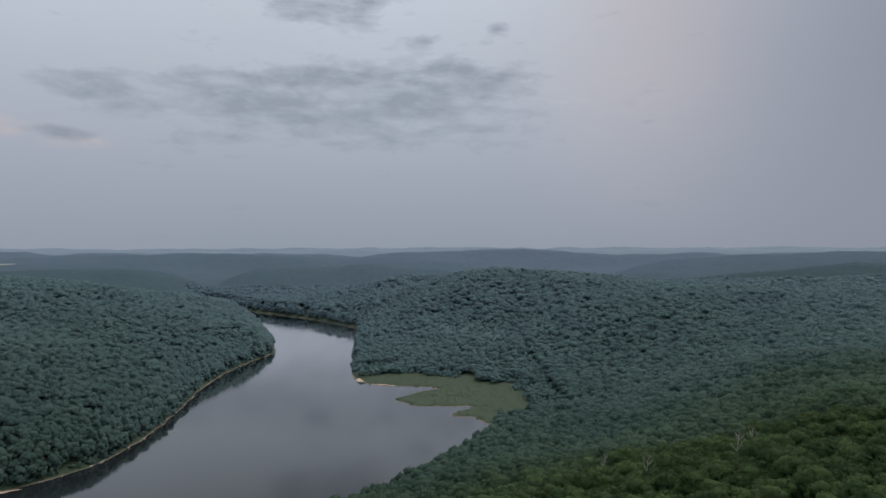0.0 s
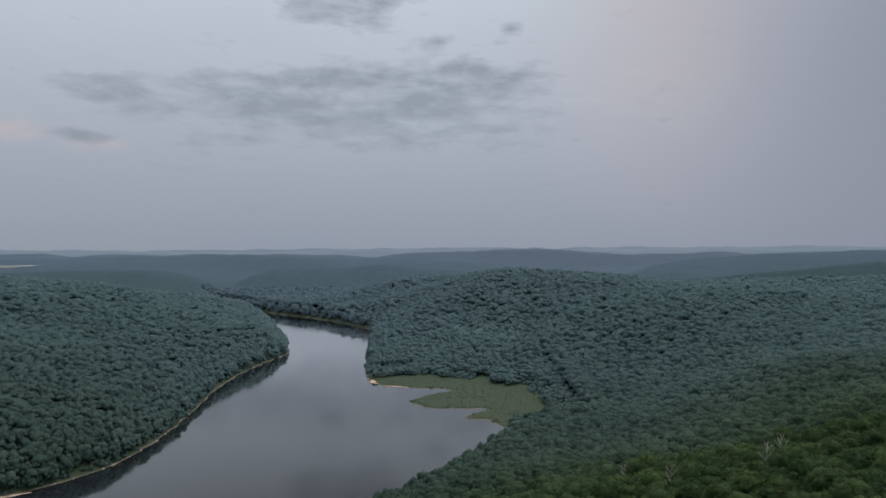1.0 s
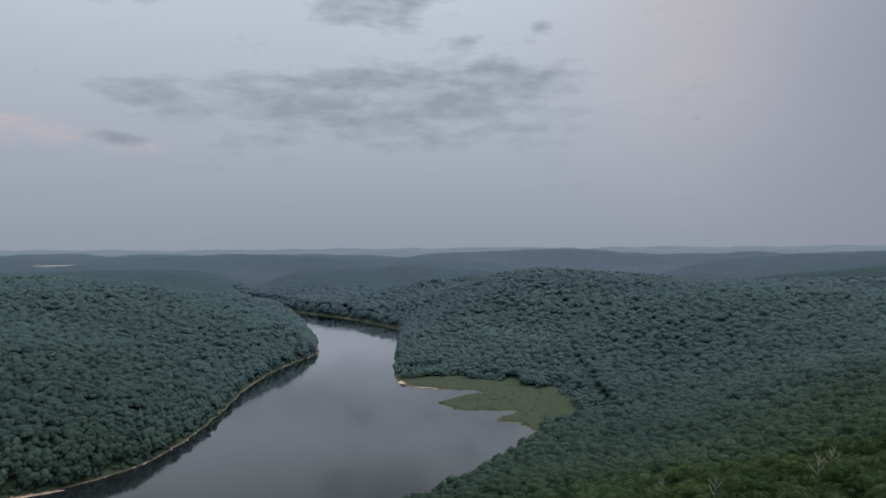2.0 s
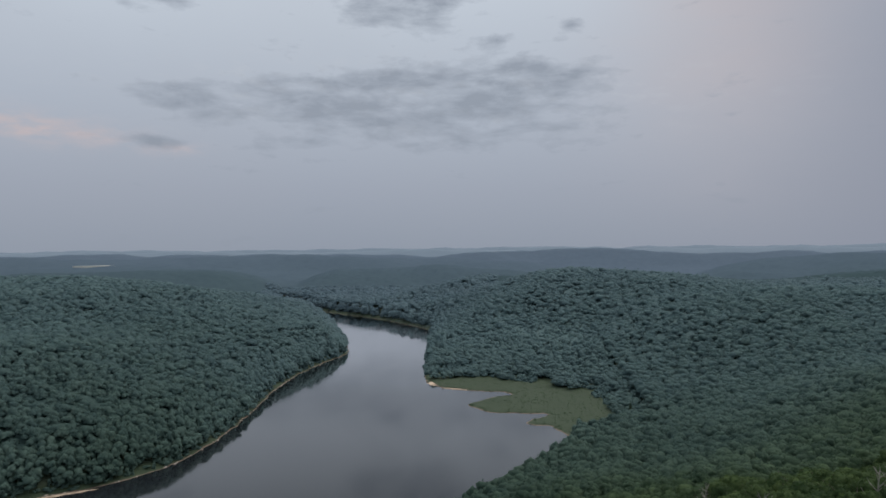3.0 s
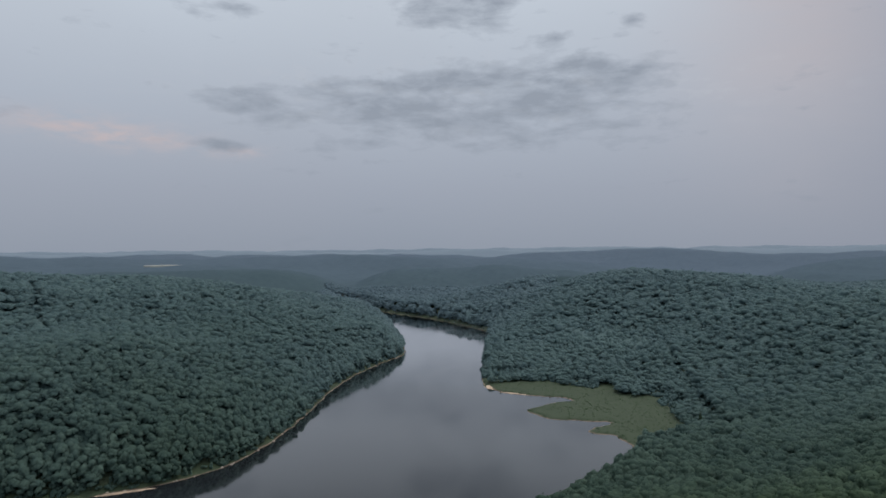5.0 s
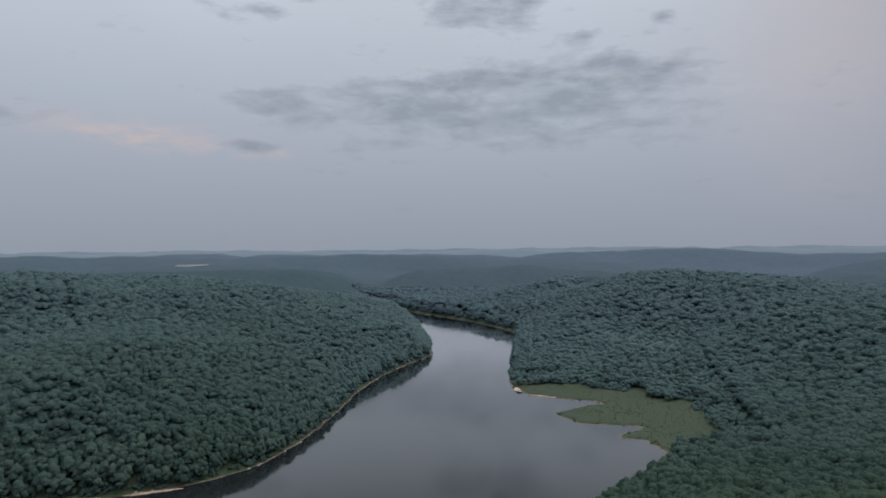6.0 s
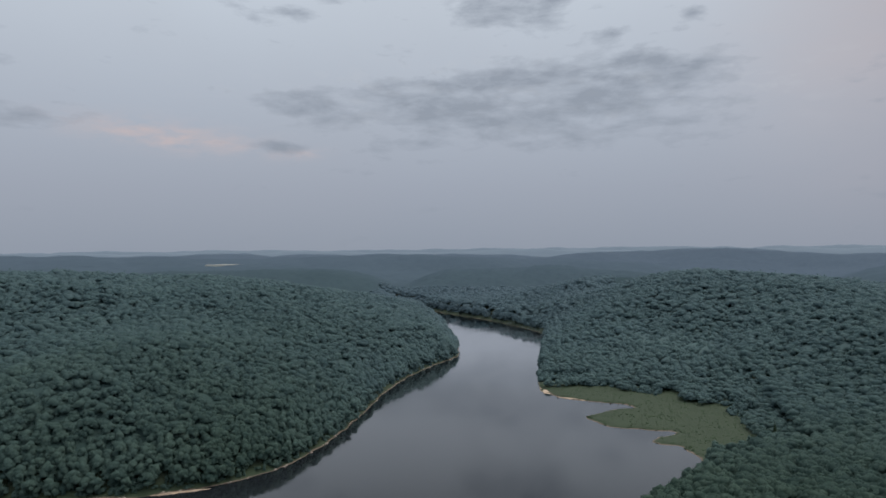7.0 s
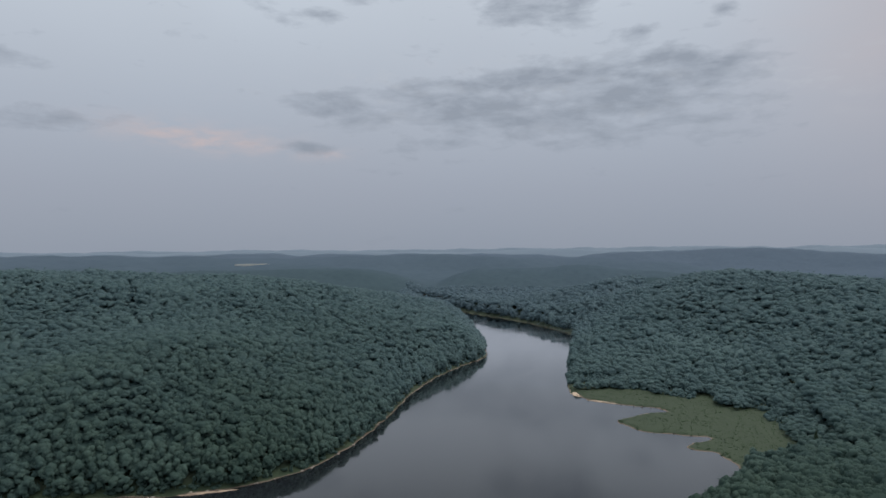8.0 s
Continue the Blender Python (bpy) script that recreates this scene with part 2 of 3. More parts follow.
def foliage(name, tints, reach=2000.0, scale=0.9, gloss=0.08, soft=0.48):
    """Leaves: hue by tree (tone), by clump and by a fine grain; each entry is (distance, dark, light), the colour
    turning bluer with distance to imitate haze.
    """
    m, k, p = material(name)
    tone = k.add("ShaderNodeAttribute", attribute_name="tone").outputs["Fac"]
    haze_dist = k.add("ShaderNodeAttribute", attribute_name="haze_dist").outputs["Fac"]
    geo = k.add("ShaderNodeNewGeometry")
    clump = geo.outputs["Random Per Island"]
    grain = k.noise(geo.outputs["Position"], scale, 4.0, 0.7)
    broad = k.noise(geo.outputs["Position"], 0.012, 3.0, 0.6)
    f = k.math("ADD", k.math("MULTIPLY", tone, 0.56), k.math("MULTIPLY", clump, 0.36))
    f = k.math("ADD", f, k.math("MULTIPLY", k.math("SUBTRACT", grain, 0.57), 0.9))
    f = k.math("ADD", f, k.math("MULTIPLY", k.math("SUBTRACT", broad, 0.42), 0.7), clamp=True)
    if len(tints) > 1:
        g = k.math("DIVIDE", haze_dist, reach, clamp=True)
        dark, light = k.ramp(g, [(r / reach, d) for r, d, l in tints]), k.ramp(g, [(r / reach, l) for r, d, l in tints])
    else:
        dark, light = tints[0][1:]
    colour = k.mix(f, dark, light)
    k.set(p.inputs["Base Color"], colour)
    p.inputs["Roughness"].default_value = 0.65
    p.inputs["Specular IOR Level"].default_value = gloss
    bump = k.add("ShaderNodeBump")
    bump.inputs["Strength"].default_value, bump.inputs["Distance"].default_value = 0.8, 0.5
    k.set(bump.inputs["Height"], k.noise(geo.outputs["Position"], 1.6, 3.0, 0.7))
    # shading normals bent outward from bough and crown, to soften the shading
    face = k.add("ShaderNodeVectorTransform", vector_type="VECTOR", convert_from="OBJECT", convert_to="WORLD")
    k.set(face.inputs[0], k.add("ShaderNodeAttribute", attribute_name="outward").outputs["Vector"])
    lean = k.add("ShaderNodeVectorMath", operation="MULTIPLY_ADD")
    k.set(lean.inputs[0], face.outputs[0])
    lean.inputs[1].default_value = (1.8, 1.8, 1.8)
    k.set(lean.inputs[2], geo.outputs["Normal"])
    unit = k.add("ShaderNodeVectorMath", operation="NORMALIZE")
    k.set(unit.inputs[0], lean.outputs[0])
    k.set(bump.inputs["Normal"], unit.outputs[0])
    k.set(p.inputs["Normal"], bump.outputs[0])
    # light that passes through the leaves
    through_leaf = k.add("ShaderNodeBsdfTranslucent")
    k.set(through_leaf.inputs["Color"], colour)
    both = k.add("ShaderNodeMixShader")
    both.inputs[0].default_value = soft
    k.set(both.inputs[1], p.outputs[0])
    k.set(both.inputs[2], through_leaf.outputs[0])
    k.set([n for n in k.tree.nodes if n.type == "OUTPUT_MATERIAL"][0].inputs[0], both.outputs[0])
    return m


# leaf green nearby, then distance haze mixed into the base colour, paler and bluer
WOODS = foliage("hazed_woodland_leaves", [
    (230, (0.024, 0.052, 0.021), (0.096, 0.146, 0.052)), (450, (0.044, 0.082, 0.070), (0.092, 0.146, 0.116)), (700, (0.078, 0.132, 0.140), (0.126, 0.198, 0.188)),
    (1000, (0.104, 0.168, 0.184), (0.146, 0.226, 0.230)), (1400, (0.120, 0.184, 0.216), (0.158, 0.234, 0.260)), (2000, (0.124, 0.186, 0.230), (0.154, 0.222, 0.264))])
# distant tree tops: haze painted in, each step outward paler and bluer
CANOPY = foliage("hazed_far_canopy", [
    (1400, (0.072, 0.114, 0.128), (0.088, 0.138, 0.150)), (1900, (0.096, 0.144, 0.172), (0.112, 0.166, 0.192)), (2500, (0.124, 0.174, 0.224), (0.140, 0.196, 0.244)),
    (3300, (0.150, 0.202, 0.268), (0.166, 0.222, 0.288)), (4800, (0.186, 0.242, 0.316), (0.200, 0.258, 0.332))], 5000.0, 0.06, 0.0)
MARSH_GREEN = foliage("marsh_plants", [(0, (0.023, 0.048, 0.025), (0.052, 0.084, 0.040))], scale=0.25)
BANK_GREEN = foliage("bank_grass", [(0, (0.10, 0.14, 0.13), (0.17, 0.20, 0.18))], scale=0.25)


def make_backdrop_material():
    """Ridges at the edge of sight; a blue-grey emission stands in for the evening haze."""
    m, k, p = material("horizon_haze_glow")
    pos = k.add("ShaderNodeNewGeometry").outputs["Position"]
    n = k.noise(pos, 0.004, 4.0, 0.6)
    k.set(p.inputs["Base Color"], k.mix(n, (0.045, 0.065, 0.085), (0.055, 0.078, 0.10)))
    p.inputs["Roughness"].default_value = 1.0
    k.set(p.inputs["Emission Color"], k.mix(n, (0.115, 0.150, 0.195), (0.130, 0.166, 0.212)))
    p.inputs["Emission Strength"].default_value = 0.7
    return m


HAZE_RIDGE = make_backdrop_material()


def make_ground_material():
    m, k, p = material("ground_soil")
    geo = k.add("ShaderNodeNewGeometry")
    pos = geo.outputs["Position"]
    xyz = k.add("ShaderNodeSeparateXYZ")
    k.set(xyz.inputs[0], pos)
    n1, n2 = k.noise(pos, 0.06, 5.0, 0.6), k.noise(pos, 0.9, 4.0, 0.65)
    z = k.math("ADD", xyz.outputs[2], k.math("MULTIPLY", k.math("SUBTRACT", n1, 0.42), 1.5))
    sand = k.mix(n2, (0.075, 0.058, 0.044), (0.17, 0.130, 0.098))
    grass = k.mix(k.math("MULTIPLY", k.math("ADD", n2, k.noise(pos, 0.11, 4.0, 0.6)), 0.5), (0.012, 0.026, 0.014), (0.036, 0.056, 0.025))
    floor = k.mix(n1, (0.026, 0.040, 0.024), (0.045, 0.060, 0.034))
    c = k.mix(k.ramp(k.math("DIVIDE", z, 3.0), [(0.10, 0.0), (0.19, 1.0)]), sand, grass)
    c = k.mix(k.ramp(k.math("DIVIDE", z, 8.0), [(0.42, 0.0), (0.75, 1.0)]), c, floor)
    k.set(p.inputs["Base Color"], c)
    p.inputs["Roughness"].default_value = 0.95
    bump = k.add("ShaderNodeBump")
    bump.inputs["Strength"].default_value, bump.inputs["Distance"].default_value = 0.6, 0.4
    k.set(bump.inputs["Height"], n2)
    k.set(p.inputs["Normal"], bump.outputs[0])
    return m


def make_water_material():
    """Silty lake water: a dark body under a gloss that grows towards grazing."""
    m, k, p = material("lake_water")
    pos = k.add("ShaderNodeNewGeometry").outputs["Position"]
    xyz = k.add("ShaderNodeSeparateXYZ")
    k.set(xyz.inputs[0], pos)
    sx, sy = xyz.outputs[0], xyz.outputs[1]
    breeze = k.noise(k.vec(k.math("MULTIPLY", sx, 0.014), k.math("MULTIPLY", sy, 0.005)), 1.0, 4.0, 0.5, 1.2)
    k.set(p.inputs["Base Color"], k.mix(breeze, (0.010, 0.013, 0.016), (0.014, 0.017, 0.020)))
    p.inputs["Roughness"].default_value, p.inputs["Specular IOR Level"].default_value = 1.0, 0.0
    bump = k.add("ShaderNodeBump")
    bump.inputs["Strength"].default_value, bump.inputs["Distance"].default_value = 0.03, 0.2
    k.set(bump.inputs["Height"], k.noise(pos, 0.8, 3.0, 0.6))
    gloss = k.add("ShaderNodeBsdfGlossy")
    k.set(gloss.inputs["Roughness"], k.ramp(breeze, [(0.35, 0.05), (0.5, 0.075), (0.62, 0.13)]))
    k.set(gloss.inputs["Normal"], bump.outputs[0])
    graze = k.add("ShaderNodeLayerWeight")
    graze.inputs["Blend"].default_value = 0.5
    both = k.add("ShaderNodeMixShader")
    k.set(both.inputs[0], k.ramp(graze.outputs["Facing"], [(0.0, 0.03), (0.45, 0.07), (0.64, 0.19), (0.775, 0.50), (0.845, 0.90), (0.89, 1.0), (1.0, 1.0)]))
    k.set(both.inputs[1], p.outputs[0])
    k.set(both.inputs[2], gloss.outputs[0])
    k.set([n for n in k.tree.nodes if n.type == "OUTPUT_MATERIAL"][0].inputs[0], both.outputs[0])
    return m


def plain(name, a, b, scale, rough=0.9, height=0.02):
    """A rough two-tone surface with grain and slight relief."""
    m, k, p = material(name)
    pos = k.add("ShaderNodeTexCoord").outputs["Object"]
    n = k.noise(pos, scale, 5.0, 0.65)
    k.set(p.inputs["Base Color"], k.mix(n, a, b))
    p.inputs["Roughness"].default_value = rough
    bump = k.add("ShaderNodeBump")
    bump.inputs["Distance"].default_value = height
    k.set(bump.inputs["Height"], n)
    k.set(p.inputs["Normal"], bump.outputs[0])
    return m


GROUND, WATER = make_ground_material(), make_water_material()
BARK = plain("bark", (0.06, 0.05, 0.04), (0.14, 0.12, 0.10), 6.0)
DEAD = plain("bleached_wood", (0.20, 0.19, 0.17), (0.36, 0.34, 0.31), 5.0)

# ---- the large structure: ground and water ----


def spread(fine_a, fine_b, step, low, high, grow):
    """Grid lines: even steps from fine_a to fine_b, then widening to low and high."""
    mid = list(np.arange(fine_a, fine_b + 0.1, step))
    up, s = [], step
    while mid[-1] + sum(up) < high:
        s = min(s * grow, 70)
        up.append(s)
    top = mid[-1] + np.cumsum(up)
    down, s = [], step
    while mid[0] - sum(down) > low:
        s = min(s * grow, 70)
        down.append(s)
    bottom = mid[0] - np.cumsum(down)
    return np.concatenate([bottom[::-1], mid, top])


gx = spread(-345, 180, 4.8, -4870, 4870, 1.06)
gy = spread(370, 1010, 4.8, -4870, 4870, 1.06)
X, Y = np.meshgrid(gx, gy)
Z, D = land(X, Y)
nx, ny = len(gx), len(gy)
idx = np.arange(nx * ny).reshape(ny, nx)
quads = np.stack([idx[:-1, :-1], idx[:-1, 1:], idx[1:, 1:], idx[1:, :-1]], -1).reshape(-1, 4)
Z = Z - np.clip((np.hypot(X.ravel(), Y.ravel()) - 1380) / 250, 0, 1) * np.clip((D - 70) / 60, 0, 1) * 11 - np.clip((np.hypot(X.ravel(), Y.ravel()) - 1900) / 400, 0, 1) * 30
mid_r = np.hypot(X.ravel(), Y.ravel())[quads].max(1)
ground = new("ground", mesh_from("ground", np.stack([X.ravel(), Y.ravel(), Z], 1), quads[mid_r < 4890], True))
ground.data.materials.append(GROUND)
tagged(ground, "rolling wooded hills with sandy shores round the lake", "ground", kind="structure")

wv = np.array([(-1400, -200, 0), (400, -200, 0), (400, 2100, 0), (-1400, 2100, 0)], float)
water = new("water", mesh_from("water", wv, [[0, 1, 2, 3]]))
water.data.materials.append(WATER)
tagged(water, "calm grey lake reflecting the evening overcast", "lake", kind="structure")

# ---- trees ----
rng = np.random.default_rng(7)


def ico(level):
    bm = bmesh.new()
    bmesh.ops.create_icosphere(bm, subdivisions=level, radius=1.0)
    v = np.array([p.co[:] for p in bm.verts])
    f = np.array([[p.index for p in q.verts] for q in bm.faces])
    bm.free()
    return v, f


ICO = {n: ico(n) for n in (1, 2)}


def lump(level, rough):
    """A ball of uneven surface; its underside stays closed."""
    v, f = ICO[level]
    return v * (1 + rng.uniform(-rough, rough, (len(v), 1))), f


def leaf_normals(v, centre, low, high):
    """Normals for softer, brighter shading: out from their own bough and from the crown, and rather up."""
    own = v - centre
    own = own / np.maximum(np.linalg.norm(own, axis=1), 1e-6)[:, None]
    whole = (v - np.array([0, 0, low + (high - low) * 0.25])) * np.array([0.75, 0.75, 1.0])
    whole = whole / np.maximum(np.linalg.norm(whole, axis=1), 1e-6)[:, None]
    o = own * 0.65 + whole * 0.45 + np.array([0, 0, 0.30])
    return o / np.maximum(np.linalg.norm(o, axis=1), 1e-6)[:, None]


def crown(lobes, level, sprigs, sprig_size, radius=4.8, height=9.0, base=7.0, flat=0.85):
    """A broadleaf crown: uneven lobes round a dome, with sprigs of leaves standing off them. Arrays of corners, triangles and facings."""
    V, F, O, n, centres = [], [], [], 0, []
    low, high = base, base + height
    for i in range(lobes):
        a = i * 2.39996 + rng.uniform(-0.5, 0.5)
        q = math.sqrt((i + 0.5) / lobes)
        size = radius * rng.uniform(0.40, 0.60) * (1.15 - 0.25 * q) * (1.75 / lobes ** 0.255 if lobes < 9 else 1.0 if lobes < 12 else 0.84)
        c = np.array([math.cos(a) * q * (radius - size * 0.6), math.sin(a) * q * (radius - size * 0.6), base + height * (0.22 + 0.55 * (1 - q ** 2.2)) + rng.uniform(-0.7, 0.7)])
        v, f = lump(level, 0.26)
        f = f[v[f].mean(1)[:, 2] > -0.5]
        v = v * np.array([size, size, size * flat * rng.uniform(0.85, 1.1)]) + c
        V.append(v), F.append(f + n), O.append(leaf_normals(v, c, low, high))
        n += len(v)
        centres.append((c, size))
    v, f, c = sprays(centres, sprigs, sprig_size)
    V.append(v), F.append(f + n), O.append(leaf_normals(v, c, low, high))
    return np.concatenate(V), np.concatenate(F), np.concatenate(O)


def sprays(centres, count, size):
    """Pointed sprays of leaves standing off the lobes, each one triangle."""
    w = np.arange(count) % len(centres)
    c = np.array([q[0] for q in centres])[w]
    rad = np.array([q[1] for q in centres])[w][:, None]
    out = rng.normal(size=(count, 3))
    out[:, 2] = np.abs(out[:, 2]) * 0.9 - 0.15
    out /= np.linalg.norm(out, axis=1)[:, None]
    p = c + out * rad * rng.uniform(0.84, 1.16, (count, 1)) * np.array([1, 1, 0.9])
    axis = out * 0.6 + rng.normal(size=(count, 3)) * 0.6
    axis /= np.linalg.norm(axis, axis=1)[:, None]
    u = np.cross(axis, rng.normal(size=(count, 3)))
    u /= np.linalg.norm(u, axis=1)[:, None]
    t = np.cross(axis, u)
    q = size * rng.uniform(0.6, 1.35, (count, 1))
    v = np.stack([p - u * q * 0.8 - t * q * 0.4, p + u * q * 0.8 - t * q * 0.4, p + t * q * 0.8 + axis * q * 0.25], 1).reshape(-1, 3)
    return v, np.arange(count * 3).reshape(-1, 3), np.repeat(c, 3, 0)


def pole(r0, r1, z0, z1, sides=5, lean=(0, 0)):
    a = np.arange(sides) * 2 * math.pi / sides
    low = np.stack([np.cos(a) * r0, np.sin(a) * r0, np.full(sides, z0)], 1)
    top = np.stack([np.cos(a) * r1 + lean[0], np.sin(a) * r1 + lean[1], np.full(sides, z1)], 1)
    i = np.arange(sides)
    j = (i + 1) % sides
    return np.concatenate([low, top]), np.concatenate([np.stack([i, j, j + sides], 1), np.stack([i, j + sides, i + sides], 1)])


def limb(a, b, r0, r1, sides=4):
    """A tapered limb between two points."""
    a, b = np.array(a, float), np.array(b, float)
    axis = (b - a) / np.linalg.norm(b - a)
    u = np.cross(axis, (0.3, 0.9, 0.2))
    u /= np.linalg.norm(u)
    w = np.cross(axis, u)
    t = np.arange(sides) * 2 * math.pi / sides
    ring = np.outer(np.cos(t), u) + np.outer(np.sin(t), w)
    i = np.arange(sides)
    j = (i + 1) % sides
    return np.concatenate([a + ring * r0, b + ring * r1]), np.concatenate([np.stack([i, j, j + sides], 1), np.stack([i, j + sides, i + sides], 1)])


def joined(pieces):
    V, F, n = [], [], 0
    for v, f in pieces:
        V.append(v), F.append(f + n)
        n += len(v)
    return np.concatenate(V), np.concatenate(F)


def tiled(shapes, pos, size, turn, kind, tone):
    """Many trees in one pair of arrays; also a tone for each corner."""
    V, F, T, O, n = [], [], [], [], 0
    for s, (v, f, o) in enumerate(shapes):
        w = np.where(kind == s)[0]
        if not len(w):
            continue
        c, q = np.cos(turn[w])[:, None], np.sin(turn[w])[:, None]
        x = (v[None, :, 0] * c - v[None, :, 1] * q) * size[w, 0:1] + pos[w, 0:1]
        y = (v[None, :, 0] * q + v[None, :, 1] * c) * size[w, 0:1] + pos[w, 1:2]
        z = v[None, :, 2] * size[w, 1:2] + pos[w, 2:3]
        V.append(np.stack([x, y, z], -1).reshape(-1, 3))
        F.append((f[None] + (np.arange(len(w)) * len(v))[:, None, None] + n).reshape(-1, 3))
        T.append(np.repeat(tone[w], len(v)))
        O.append(np.stack([o[None, :, 0] * c - o[None, :, 1] * q, o[None, :, 0] * q + o[None, :, 1] * c, np.repeat(o[None, :, 2], len(w), 0)], -1).reshape(-1, 3))
        n += len(w) * len(v)
    return np.concatenate(V), np.concatenate(F), np.concatenate(T), np.concatenate(O)


def with_tone(me, values, face=None, haze_dist=None):
    if face is not None:
        me.attributes.new("outward", "FLOAT_VECTOR", "POINT").data.foreach_set("vector", np.asarray(face, np.float32).ravel())
    if haze_dist is not None:
        me.attributes.new("haze_dist", "FLOAT", "POINT").data.foreach_set("value", np.asarray(haze_dist, np.float32))
    me.attributes.new("tone", "FLOAT", "POINT").data.foreach_set("value", np.asarray(values, np.float32))
    return me


def haze_dist_at(x, y):
    """Distance from the overlook below the camera path, made uneven; it drives the haze tint put into the leaf colours.
    """
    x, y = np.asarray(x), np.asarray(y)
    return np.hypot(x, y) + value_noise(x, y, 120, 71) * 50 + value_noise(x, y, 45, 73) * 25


def stand(name, shapes, at, label):
    """A stand of woodland as one mesh."""
    pos, size, turn, kind, tone = at
    V, F, T, O = tiled(shapes, pos, size, turn, kind % len(shapes), tone)
    me = with_tone(mesh_from(name, V, F, True), T, O, haze_dist_at(V[:, 0], V[:, 1]))
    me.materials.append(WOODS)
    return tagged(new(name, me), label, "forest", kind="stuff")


# where trees stand: an uneven triangular lattice over the land in reach
STEP = 6.4
ii, jj = np.meshgrid(np.arange(-250, 250), np.arange(-40, 360))
tx = (ii + (jj % 2) * 0.5).ravel() * STEP
ty = jj.ravel() * STEP * 0.866
tx = tx + rng.uniform(-0.40, 0.40, tx.shape) * STEP
ty = ty + rng.uniform(-0.40, 0.40, ty.shape) * STEP
rr, aa = np.hypot(tx, ty), np.degrees(np.arctan2(tx, ty))
# fewer and broader crowns farther off, to save triangles
share = np.interp(rr, [550, 900, 1300, 1900], [1.0, 0.72, 0.52, 0.40])
ok = (rng.uniform(size=rr.shape) < share) & ((rr < 1360) | ((rr < 1900) & (shore_distance(tx, ty) < 70)) | ((rr < 2000) & (aa > -19) & (aa < 1))) & (((aa > -60) & (aa < 46)) | (rr < 170))
tx, ty, rr, aa, share = tx[ok], ty[ok], rr[ok], aa[ok], share[ok]
tz, td = land(tx, ty)
wet = (tx > -75) & (tx < 150) & (ty > 545) & (ty < 960)
ok = (td > np.where(ty > 1180, 8.0, 4.0) + value_noise(tx, ty, 30, 21) * 2.0) & ((tz > 1.7) | ~wet) & ~(wet & (tz < 4.5) & (value_noise(tx, ty, 22, 31) < 0.0))
tx, ty, tz, td, rr, aa, share, wet = (q[ok] for q in (tx, ty, tz, td, rr, aa, share, wet))
n_trees = len(tx)
tree_pos = np.stack([tx, ty, tz - 0.3], 1)
wide_s = rng.uniform(0.78, 1.28, n_trees) / np.sqrt(share) * np.interp(rr, [560, 700], [1.0, 1.08]) * (1 + 0.12 * value_noise(tx, ty, 60, 41))
tall_s = (0.6 + 0.4 * wide_s) * rng.uniform(0.88, 1.10, n_trees)
# at the edge of the woods leaves reach the ground
fringe = (td < np.where(rr > 1360, 18, 34)) | (wet & (tz < 34))
tall_s = np.where(fringe, tall_s * np.where(wet, np.clip(0.50 + tz * 0.03, 0.50, 1.0), np.clip(0.90 + td * 0.008, 0.90, 1.05)), tall_s)
tree_size = np.stack([wide_s, tall_s], 1)
tree_turn = rng.uniform(0, 6.283, n_trees)
tree_kind = rng.integers(0, 1000, n_trees)
tree_tone = np.clip(rng.beta(1.7, 2.0, n_trees) + 0.22 * value_noise(tx, ty, 45, 51), 0, 1)

# the hillside nearest to the overlook: trees as things of their own
on_hill = (tx > 20) & (ty > 60) & (ty < 420)
order = np.argsort(np.where(on_hill, np.hypot((tx - 120) / 1.15, ty - 205), 1e9))
single = np.zeros(n_trees, bool)
single[order[:300]] = True
seen = (aa > -54) & (aa < 41) & (rr > 110)
edge = ~single & fringe & seen
front = ~single & ~edge & (rr < 340) & (tx > 0) & seen & (aa > 2)
close = ~single & ~edge & ~front & (rr < 640) & seen
far = ~single & ~edge & ~close & ~front


def pick(w):
    return tree_pos[w], tree_size[w], tree_turn[w], tree_kind[w], tree_tone[w]


def trunked(shape):
    """A crown on a slender trunk."""
    v, f, o = shape
    pv, pf = pole(0.28, 0.14, 0, 10, 3)
    return np.concatenate([v, pv]), np.concatenate([f, pf + len(v)]), np.concatenate([o, np.tile((0.0, 0.0, 0.2), (len(pv), 1))])


MID = [trunked(crown(7, 1, 84, 0.66, rng.uniform(4.2, 5.0), rng.uniform(4.0, 5.4), rng.uniform(8.0, 8.9))) for _ in range(14)]
EDGE = [trunked(crown(9, 1, 90, 0.62, rng.uniform(3.8, 4.6), rng.uniform(11.5, 13.5), rng.uniform(0.2, 0.9), 1.0)) for _ in range(10)]
LOW = [crown(3, 1, 12, 1.2, rng.uniform(4.0, 4.7), rng.uniform(3.6, 4.8), rng.uniform(8.6, 9.4), 0.72) for _ in range(14)]
NEAR = [trunked(crown(14, 1, 320, 0.44, rng.uniform(3.6, 4.3), rng.uniform(5.0, 7.0), rng.uniform(7.4, 8.4))) for _ in range(10)]
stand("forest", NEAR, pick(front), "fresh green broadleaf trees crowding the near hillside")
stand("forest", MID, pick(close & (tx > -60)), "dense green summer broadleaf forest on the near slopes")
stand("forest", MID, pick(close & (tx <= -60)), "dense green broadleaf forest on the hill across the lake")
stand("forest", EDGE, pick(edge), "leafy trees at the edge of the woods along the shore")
stand("forest", LOW, pick(far & (tx > -60)), "forest covering the far lake hill, tinted blue-green for haze")
stand("forest", LOW, pick(far & (tx <= -60)), "forest over the top of the hill across the lake, tinted blue-green for haze")

# woods beyond, as uneven canopies


